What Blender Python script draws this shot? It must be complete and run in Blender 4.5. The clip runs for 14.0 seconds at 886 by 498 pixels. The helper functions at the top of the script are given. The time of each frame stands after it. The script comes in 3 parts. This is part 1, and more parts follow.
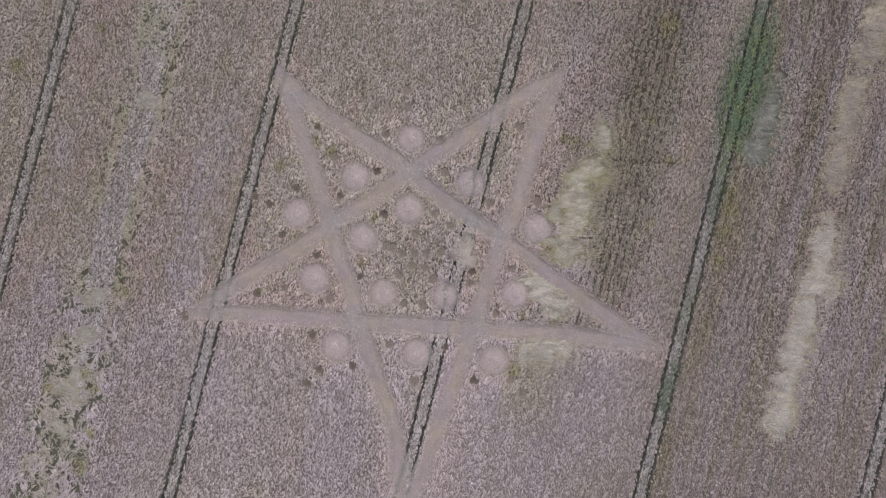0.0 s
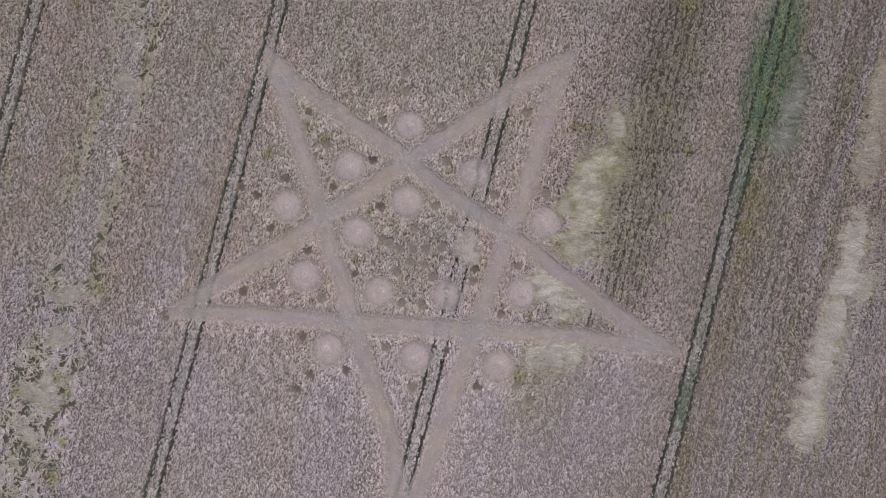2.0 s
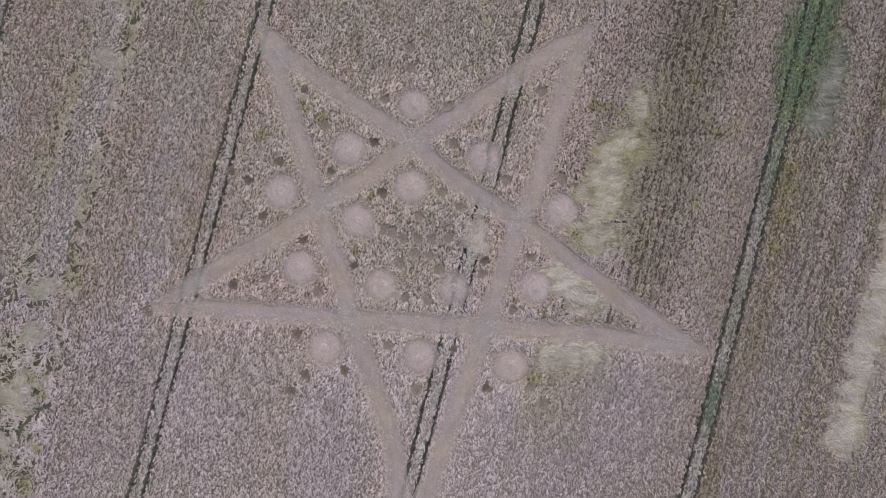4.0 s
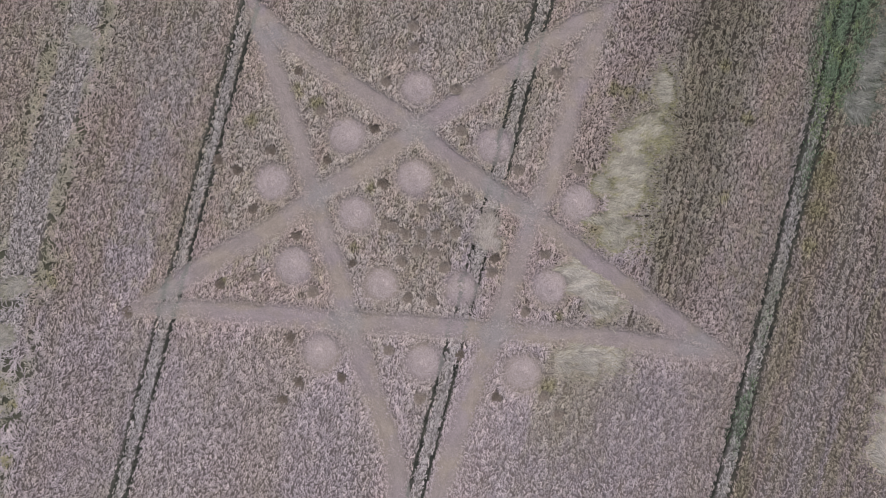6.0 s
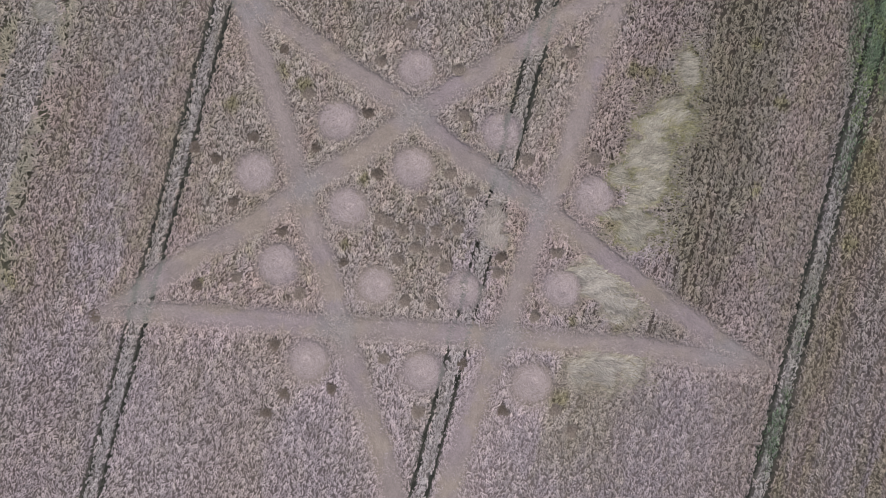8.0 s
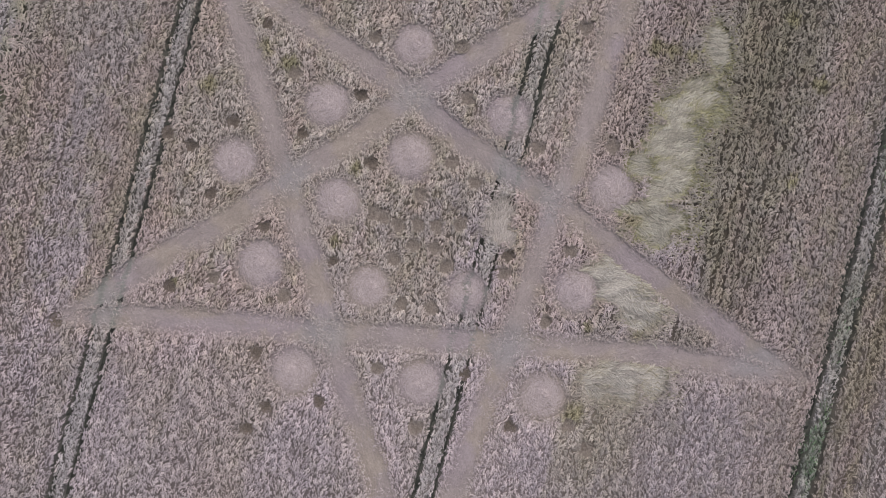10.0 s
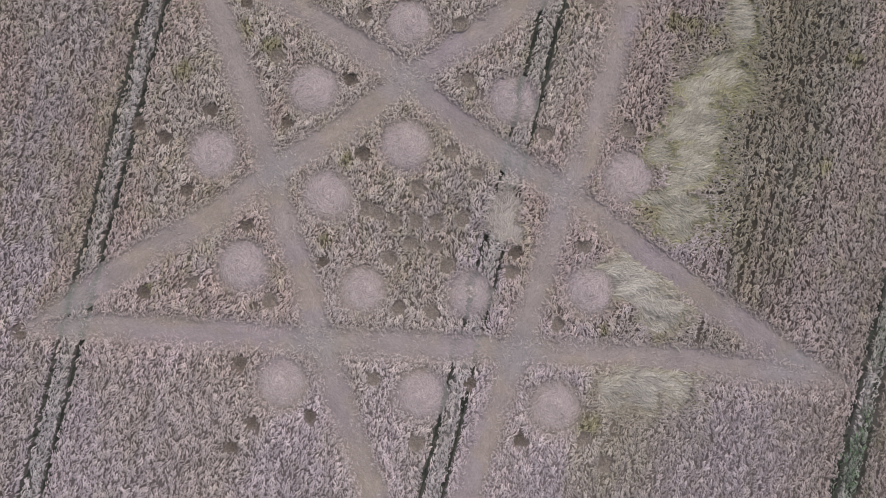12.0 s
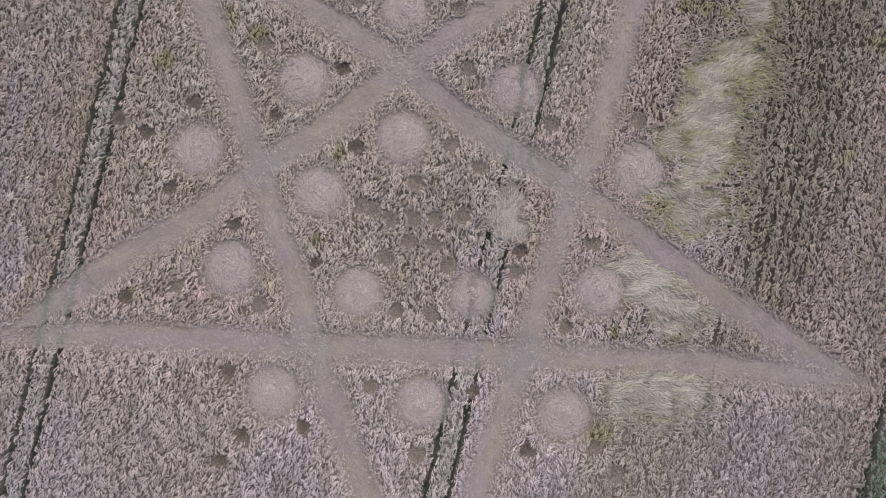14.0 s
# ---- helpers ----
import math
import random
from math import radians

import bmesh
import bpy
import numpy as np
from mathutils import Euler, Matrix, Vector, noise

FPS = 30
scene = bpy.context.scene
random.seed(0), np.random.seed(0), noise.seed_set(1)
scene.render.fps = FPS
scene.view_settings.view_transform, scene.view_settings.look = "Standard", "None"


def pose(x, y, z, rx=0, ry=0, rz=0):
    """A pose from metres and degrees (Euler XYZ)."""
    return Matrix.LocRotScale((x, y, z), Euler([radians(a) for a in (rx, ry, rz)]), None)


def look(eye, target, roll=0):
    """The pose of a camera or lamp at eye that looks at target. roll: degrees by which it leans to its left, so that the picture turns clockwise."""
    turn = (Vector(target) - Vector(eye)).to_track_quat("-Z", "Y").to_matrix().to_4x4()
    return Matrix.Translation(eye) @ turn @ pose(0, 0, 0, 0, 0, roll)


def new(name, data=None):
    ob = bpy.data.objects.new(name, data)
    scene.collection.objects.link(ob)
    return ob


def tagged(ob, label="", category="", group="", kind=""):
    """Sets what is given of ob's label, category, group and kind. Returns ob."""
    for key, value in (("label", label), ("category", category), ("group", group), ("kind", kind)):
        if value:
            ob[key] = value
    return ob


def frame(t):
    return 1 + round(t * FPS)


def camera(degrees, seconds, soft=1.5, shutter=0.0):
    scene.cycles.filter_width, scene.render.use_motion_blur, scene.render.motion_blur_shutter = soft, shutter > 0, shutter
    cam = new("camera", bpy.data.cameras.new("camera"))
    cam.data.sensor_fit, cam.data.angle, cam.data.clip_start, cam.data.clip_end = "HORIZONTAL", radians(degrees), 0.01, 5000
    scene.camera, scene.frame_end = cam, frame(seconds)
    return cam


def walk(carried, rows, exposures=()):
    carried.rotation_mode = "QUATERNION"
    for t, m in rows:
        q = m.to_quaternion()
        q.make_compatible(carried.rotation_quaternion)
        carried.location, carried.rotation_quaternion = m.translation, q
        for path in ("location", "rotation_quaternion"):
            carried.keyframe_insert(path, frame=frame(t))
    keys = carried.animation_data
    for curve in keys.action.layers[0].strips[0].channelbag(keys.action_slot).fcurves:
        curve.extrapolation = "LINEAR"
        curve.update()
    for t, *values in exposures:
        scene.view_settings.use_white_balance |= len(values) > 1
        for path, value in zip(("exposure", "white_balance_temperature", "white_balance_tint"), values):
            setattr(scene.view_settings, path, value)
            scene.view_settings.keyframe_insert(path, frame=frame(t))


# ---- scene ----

# ---------------------------------------------------------------- camera
# A drone that hangs over the field, looks straight down and sinks from 97 m to 53 m.
cam = camera(73.7, 14.0, soft=1.2)
PATH = [
    (0.0, 0.00, 0.00, 97.00, 0.00), (0.5, 0.01, -0.12, 95.35, 0.04), (1.0, -0.02, -0.24, 93.55, 0.09),
    (1.5, -0.06, -0.40, 91.75, 0.15), (2.0, -0.14, -0.68, 89.90, 0.19), (2.5, -0.25, -1.05, 88.12, 0.20),
    (3.0, -0.47, -1.48, 86.30, 0.22), (5.5, -1.90, -2.50, 77.78, 0.38), (6.0, -1.93, -2.58, 76.00, 0.39),
    (6.5, -1.96, -2.65, 74.12, 0.41), (7.0, -1.99, -2.71, 72.30, 0.44), (7.5, -2.01, -2.78, 70.47, 0.48),
    (8.0, -2.03, -2.86, 68.68, 0.51), (10.5, -2.13, -3.20, 60.18, 0.66), (11.0, -2.15, -3.26, 58.70, 0.62),
    (11.5, -2.15, -3.32, 57.42, 0.28), (12.0, -2.15, -3.35, 56.25, -0.32), (12.5, -2.15, -3.37, 55.20, -0.75),
    (13.0, -2.14, -3.39, 54.32, -0.79), (13.5, -2.13, -3.41, 53.60, -0.83), (14.0, -2.13, -3.44, 52.98, -0.87)]
walk(cam, [(t, pose(x, y, z, 0, 0, yaw)) for t, x, y, z, yaw in PATH],
     exposures=[(0.0, 0.20, 6390, 12), (14.0, 0.12, 6390, 12)])

# ---------------------------------------------------------------- light: a bright overcast evening
world = bpy.data.worlds.new("overcast_sky")
scene.world = world
world.use_nodes = True
wn = world.node_tree.nodes
sky = wn.new("ShaderNodeTexSky")
sky.sky_type, sky.sun_disc = "NISHITA", False
sky.sun_elevation, sky.sun_rotation = radians(40), radians(20)
sky.air_density, sky.dust_density, sky.ozone_density = 1.0, 4.0, 1.0
wn["Background"].inputs["Strength"].default_value = 0.15
cloud = wn.new("ShaderNodeHueSaturation")        # cloud takes most of the blue out of the sky
cloud.inputs["Saturation"].default_value = 0.45
world.node_tree.links.new(sky.outputs["Color"], cloud.inputs["Color"])
world.node_tree.links.new(cloud.outputs["Color"], wn["Background"].inputs["Color"])
sun = new("sun", bpy.data.lights.new("sun", "SUN"))
sun.data.energy, sun.data.angle, sun.data.color = 0.8, radians(70), (1.0, 0.96, 0.92)
sun.matrix_world = look((23, 63, 56), (0, 0, 0))

# ---------------------------------------------------------------- plan of the field, in metres
# Tractor tracks: x where each crosses y = 0, and its slant (x per metre of y).
TRAMS = [(-71.2, 0.2617), (-34.3, 0.2592), (3.38, 0.2540), (42.2, 0.2494), (78.7, 0.2400)]
GAUGE, RUT = 0.98, 0.19
HEADING = radians(14.3)                      # the drilling direction, east of the y axis
ALONG = np.array([math.sin(HEADING), math.cos(HEADING)])
ACROSS = np.array([math.cos(HEADING), -math.sin(HEADING)])
X0, X1, Y0, Y1 = -78.0, 78.0, -45.0, 45.0    # the closely built part of the field

# The five lanes of the star, each from tip to tip.
LANES = [
    [(-27.2, 30.2), (-23.1, 24.7), (-15.7, 19.7), (-5.1, 12.8), (-1.0, 8.8), (5.2, 4.7), (8.9, 2.5), (15.5, -2.6), (22.9, -8.2), (30.1, -13.3), (36.3, -16.2)],
    [(-27.2, 30.2), (-24.3, 22.6), (-21.8, 15.2), (-17.4, 0.4), (-15.0, -7.0), (-13.1, -14.4), (-7.9, -29.1), (-7.3, -36.5), (-6.9, -43.5)],
    [(19.8, 29.3), (13.9, 25.7), (8.0, 21.5), (-5.1, 13.0), (-11.9, 7.9), (-17.8, 4.4), (-23.0, 0.4), (-30.3, -3.5), (-36.2, -7.5), (-42.4, -10.9)],
    [(19.8, 29.3), (16.4, 22.9), (12.4, 8.0), (9.2, 0.6), (6.9, -6.8), (4.8, -13.5), (1.5, -21.7), (-0.8, -29.1), (-2.6, -35.0), (-6.9, -43.5)],
    [(36.3, -16.2), (21.6, -14.1), (14.2, -13.4), (3.1, -12.8), (-15.5, -11.8), (-22.9, -11.2), (-34.0, -10.4), (-42.4, -10.9)]]
LANE_HALF = 1.16
TAPER = {(36.3, -16.2): 8.0, (-42.4, -10.9): 8.0}    # how far from its tip a lane has its full width; else 5.5 m
# Large swirled circles: x, y, radius.
CIRCLES = [(-5.3, 18.0, 2.1), (-14.35, 11.8, 2.25), (-23.8, 5.75, 2.2), (-5.55, 6.55, 2.3), (-13.05, 1.8, 2.3),
           (-21.05, -4.8, 2.3), (-9.8, -7.2, 2.2), (-17.4, -15.95, 2.3), (-4.35, -17.05, 2.25), (8.3, -18.3, 2.35),
           (11.8, -7.3, 2.25), (15.3, 3.3, 2.25), (4.5, 10.7, 2.15), (0.3, -7.6, 2.0)]
# Straw trodden flat in and beside the wheel ruts: x, y, half length, half width, lie in degrees.
TRODDEN = [(3.6, -0.1, 2.4, 1.35, 76), (4.7, -1.7, 0.9, 0.8, 60)]
# Small round pits outside and inside the star.
PITS_DARK = [(-42.2, -10.9), (-21.3, -14.1), (-20.3, -19.7), (-22.2, -21.9), (-14.8, -19.1), (0.4, -16.1), (5.0, -21.4),
             (-30.7, 8.6), (-28.3, 7.3), (-23.9, 9.8), (-26.2, 2.3), (-30.3, -7.4), (-20.6, -1.0),
             (-20.5, 20.0), (-10.8, 12.7), (-16.8, 8.7), (-13.5, -4.5), (-9.7, 5.7), (4.7, -3.7)]
PITS_PALE = [(-8.8, -15.5), (-4.6, -21.7), (11.0, -21.3), (13.0, -23.7), (-25.9, -6.4), (-18.5, -8.2), (-17.6, 14.9),
             (-1.3, 5.8), (1.2, 3.8), (-4.4, 2.5), (-9.4, 0.5), (-8.3, 0.1), (-6.7, -0.7), (-4.6, -0.6), (-2.8, -0.7),
             (-0.3, -0.5), (-5.2, -2.7), (-2.9, -3.0), (-7.2, -4.3), (-1.8, -4.9), (-6.3, -8.8), (-3.3, -9.2), (4.3, -5.5),
             (7.7, 7.4), (0.3, 12.4), (15.4, 7.7), (11.2, -3.2), (8.7, -10.5), (-5.9, 25.8), (-5.7, 23.1), (12.4, 20.0),
             (-0.4, 18.0), (-9.3, 18.7)]
# Wind-laid patches: x, y, half length along the lie, half width, lie of the stalks in degrees.
LODGED_NEAR = [(23.1, 12.4, 3.6, 3.0, 8), (21.6, 8.4, 3.0, 2.6, 22), (21.4, 4.2, 3.1, 2.6, -4), (20.2, -0.2, 3.3, 2.5, -14),
               (15.8, -6.4, 2.6, 2.2, -10), (18.3, -9.0, 2.5, 2.2, -34), (16.2, -16.7, 2.9, 2.3, -6), (19.6, -16.6, 2.4, 1.6, -12),
               (26.3, 18.3, 1.3, 3.2, 6), (18.2, 5.5, 1.4, 1.6, 30)]
LODGED_FAR = [(62.3, 1.0, 2.2, 4.6, -12), (61.0, -5.0, 2.5, 4.6, -14), (63.4, -5.6, 2.0, 2.6, 4), (59.4, -11.0, 2.3, 4.8, -15), (57.6, -17.0, 2.3, 5.0, -14),
              (56.0, -23.0, 2.2, 5.0, -12), (54.9, -28.2, 2.3, 3.6, -14), (64.5, 14.0, 1.7, 4.4, -10), (66.6, 22.5, 1.9, 6.8, -14),
              (70.3, 35.0, 2.2, 7.0, -13)]
LODGED_WEST = [(-48.2, 24.2, 1.5, 1.2, -20), (-61.2, -23.2, 2.6, 1.3, 150), (-58.6, -14.4, 1.8, 1.3, 40), (-60.0, -20.6, 1.5, 1.0, 70),
               (-63.0, -29.0, 1.7, 1.2, 120), (-56.8, -8.0, 1.6, 1.0, 200)]
LODGED_GREEN = (52.6, 20.6, 2.2, 7.6, -15)
# Green growth in the tracks: x, y, half length along the tracks, half width.
GREEN = [(49.6, 27.5, 16.5, 4.9, 1.0), (45.4, 11.0, 11.0, 1.9, 0.48), (36.4, -23.5, 7.5, 1.8, 0.62),
         (33.2, -36.0, 6.0, 1.1, 0.18), (39.5, -11.0, 9.0, 1.4, 0.28)]
# Places where the ripe ears are most lilac: x, y, half length along the drilling, half width.
LILAC_SPOTS = [(23.5, 27.0, 12.0, 5.0), (-11.0, -25.0, 16.0, 15.0), (44.0, -37.0, 12.0, 9.0), (70.0, -8.0, 16.0, 6.0),
               (-41.0, 4.0, 26.0, 6.0), (27.0, -24.0, 11.0, 11.0),
               (-32.0, -25.0, 15.0, 13.0)]
# Olive, still unripe or weedy spots in the crop: x, y, radius.
OLIVE = [(-26.6, 13.6, 1.3), (36.9, 36.7, 2.6), (-11.3, 5.1, 0.9), (-13.2, -2.5, 0.8), (-18.2, 15.8, 1.3), (17.3, -0.2, 1.2),
         (-9.7, 5.7, 0.7), (19.8, 18.0, 1.3), (-21.0, 17.5, 1.2), (23.3, 17.0, 1.0), (18.0, -12.0, 1.0), (11.5, -20.0, 1.6),
         (13.0, -11.2, 0.9), (-30.0, -7.0, 0.7), (-51.8, -6.9, 1.1), (-59.2, -35.5, 1.7), (-57.4, -30.0, 1.0), (-69.5, 30.0, 1.8),
         (72.0, 37.0, 1.6), (-55.6, 36.0, 1.2), (-58.9, -20.4, 1.3), (-57.0, -22.8, 1.2), (-64.9, -22.5, 0.9),
         (46.7, 6.5, 2.7), (45.8, 2.6, 2.3), (44.9, -1.8, 1.6), (47.2, 9.3, 2.0), (36.8, 14.2, 1.3), (33.9, 21.0, 1.1), (33.9, 4.3, 0.8), (21.6, 17.7, 1.2)]


# ---------------------------------------------------------------- numbers: noise and distances
def lattice(ix, iy, seed):
    h = (ix.astype(np.int64) * 374761393 + iy.astype(np.int64) * 668265263 + seed * 974711) & 0x7FFFFFFF
    h = ((h ^ (h >> 13)) * 1274126177) & 0x7FFFFFFF
    return ((h ^ (h >> 16)) & 0xFFFF) / 65535.0


def value_noise(x, y, seed):
    ix, iy = np.floor(x), np.floor(y)
    fx, fy = x - ix, y - iy
    fx, fy = fx * fx * (3 - 2 * fx), fy * fy * (3 - 2 * fy)
    a = lattice(ix, iy, seed) * (1 - fx) + lattice(ix + 1, iy, seed) * fx
    b = lattice(ix, iy + 1, seed) * (1 - fx) + lattice(ix + 1, iy + 1, seed) * fx
    return a * (1 - fy) + b * fy


def fbm(x, y, size, seed, octaves=3):
    total, weight, amp = 0.0, 0.0, 1.0
    for k in range(octaves):
        total = total + amp * value_noise(x / size * 2 ** k + 17.3 * k, y / size * 2 ** k - 9.1 * k, seed + k)
        weight, amp = weight + amp, amp * 0.5
    return total / weight


def smooth(a, b, v):
    s = np.clip((v - a) / (b - a), 0, 1)
    return s * s * (3 - 2 * s)


def uv(x, y):
    """Across and along the drilling direction."""
    return x * ACROSS[0] + y * ACROSS[1], x * ALONG[0] + y * ALONG[1]


def lane_distance(x, y, lane):
    """Distance past the edge of a lane: below nought inside; lanes narrow to their tips."""
    best = np.full(np.shape(x), 1e9)
    ends = (lane[0], lane[-1])
    for (ax, ay), (bx, by) in zip(lane[:-1], lane[1:]):
        dx, dy = bx - ax, by - ay
        s = np.clip(((x - ax) * dx + (y - ay) * dy) / (dx * dx + dy * dy), 0, 1)
        best = np.minimum(best, np.hypot(x - ax - s * dx, y - ay - s * dy))
    tip = np.minimum(*(np.hypot(x - ex, y - ey) / TAPER.get((ex, ey), 5.5) for ex, ey in ends))
    half = LANE_HALF * (0.05 + 0.95 * np.clip(tip, 0, 1) ** 1.05) + 0.28 * (value_noise(x / 3.1, y / 3.1, 61) - 0.5) \
        + 0.22 * (value_noise(x / 0.9, y / 0.9, 62) - 0.5)
    return best - half


def track_distance(x, y):
    best = np.full(np.shape(x), 1e9)
    wob = 0.14 * (value_noise(x / 1.3, y / 1.3, 71) - 0.5) + 0.26 * (value_noise(x / 0.40, y / 0.40, 72) - 0.5)
    for x0, k in TRAMS:
        d = (x - x0 - k * y) / math.hypot(1, k)
        walked = smooth(-18, -13, y) * (1 - smooth(6, 12, y)) if x0 == TRAMS[2][0] else 0.0
        best = np.minimum(best, np.abs(np.abs(d) - GAUGE + wob) - RUT + 0.10 * walked)
    return best


def between_ruts(x, y):
    """One on the strip of crop between the two wheel ruts of a track."""
    best = np.full(np.shape(x), 9.0)
    for x0, k in TRAMS:
        best = np.minimum(best, np.abs(x - x0 - k * y) / math.hypot(1, k))
    return 1 - smooth(0.55, 0.85, best)


def lodged_field(x, y):
    """Nought in the heart of a laid patch, one at its edge, more outside."""
    best = np.full(np.shape(x), 9.0)
    for px, py, a, b, lie in LODGED_NEAR + LODGED_FAR + LODGED_WEST + TRODDEN + [LODGED_GREEN]:
        c, s = math.cos(radians(lie)), math.sin(radians(lie))
        best = np.minimum(best, np.hypot(((x - px) * c + (y - py) * s) / a, ((y - py) * c - (x - px) * s) / b))
    return best + 1.5 * (fbm(x, y / 0.6, 2.2, 81, 3) - 0.5)


def pit_distance(x, y):
    best = np.full(np.shape(x), 1e9)
    for spots, r in ((PITS_DARK, 0.60), (PITS_PALE, 0.66)):
        for px, py in spots:
            best = np.minimum(best, np.hypot(x - px, y - py) - r)
    return best + 0.40 * (value_noise(x / 0.5, y / 0.5, 64) - 0.5)


def opening(x, y, pits=True):
    """Distance to the nearest lane, circle or pit: below nought inside."""
    best = np.full(np.shape(x), 1e9)
    for lane in LANES:
        best = np.minimum(best, lane_distance(x, y, lane))
    wob = 0.25 * (value_noise(x / 0.8, y / 0.8, 63) - 0.5)
    for px, py, r in CIRCLES:
        best = np.minimum(best, np.hypot(x - px, y - py) - r - 0.10 + wob)
    return np.minimum(best, pit_distance(x, y)) if pits else best


def green_amount(x, y):
    total = np.zeros(np.shape(x))
    u, v = uv(x, y)
    for px, py, a, b, strength in GREEN:
        pu, pv = uv(px, py)
        total = np.maximum(total, strength * (1 - smooth(0.3, 1.1, np.hypot((u - pu) / b, (v - pv) / a))))
    return total * smooth(0.2, 0.6, fbm(u, v / 3, 1.2, 91, 2) + 0.15)


def olive_amount(x, y):
    total = np.zeros(np.shape(x))
    for px, py, r in OLIVE:
        total = np.maximum(total, 1 - smooth(0.3, 1.15, np.hypot(x - px, y - py) / r))
    u, v = uv(x, y)
    streak = smooth(0.56, 0.72, fbm(u / 3.2, v / 20.0, 1.0, 95, 3))
    strip = smooth(41.8, 43.0, u) * (1 - smooth(45.0, 47.5, u)) * (1 - smooth(12, 20, y))
    total = np.maximum(total, 0.55 * strip * smooth(0.42, 0.62, fbm(u, v / 4, 2.0, 98, 3)))
    east = smooth(34, 46, u) * (1 - smooth(47, 52, u)) + 0.35 * smooth(26, 31, u) * (1 - smooth(35, 39, u)) * smooth(-6, 4, y)
    return np.clip(np.maximum(total, 0.22 * streak + 0.42 * east * smooth(0.40, 0.65, fbm(u, v / 6, 2.5, 97, 2))), 0, 1)


STRAW = np.array([0.424, 0.370, 0.332])
LILAC = np.array([0.452, 0.386, 0.402])
ROSE = np.array([0.432, 0.342, 0.316])
OLIVE_TONE = np.array([0.262, 0.236, 0.128])
GREEN_TONE = np.array([0.112, 0.160, 0.096])
GREY_GREEN = np.array([0.238, 0.214, 0.165])
EAST = np.array([0.345, 0.286, 0.262])
BAND = np.array([0.455, 0.408, 0.405])
PALE = np.array([0.550, 0.482, 0.432])
CIRCLE_TONE = np.array([0.452, 0.375, 0.372])
LAID = np.array([0.323, 0.270, 0.255])
GREYED = np.array([0.292, 0.268, 0.268])


def west_band(x, y):
    """A pale wind-brushed band that runs along the drilling in the west."""
    u, v = uv(x, y)
    mid = -53.2 + 1.6 * (fbm(v, v * 0, 14.0, 99, 2) - 0.5)
    return (1 - smooth(1.6, 2.8, np.abs(u - mid) + 1.4 * (fbm(u, v / 2, 1.6, 101, 2) - 0.5))) * smooth(-34, -20, y)


def ragged_west(x, y):
    """Where the wind has tangled the wheat along that band: its edges, and all of it in the south."""
    u, v = uv(x, y)
    off = np.abs(u + 53.2 + 1.5 * (fbm(v, v * 0 + 3.0, 10.0, 103, 2) - 0.5))
    edges = smooth(1.6, 2.6, off) * (1 - smooth(3.2, 5.0, off))
    south = (1 - smooth(4.0, 7.0, off)) * (1 - smooth(-12, -2, y))
    north = (1 - smooth(1.5, 4.0, off)) * smooth(20, 27, y)
    return np.clip(np.maximum(np.maximum(edges, south), 0.8 * north), 0, 1) * smooth(0.22, 0.42, fbm(x, y, 4.0, 105, 2))


def mix(a, b, s):
    return a * (1 - s[..., None]) + b * s[..., None]


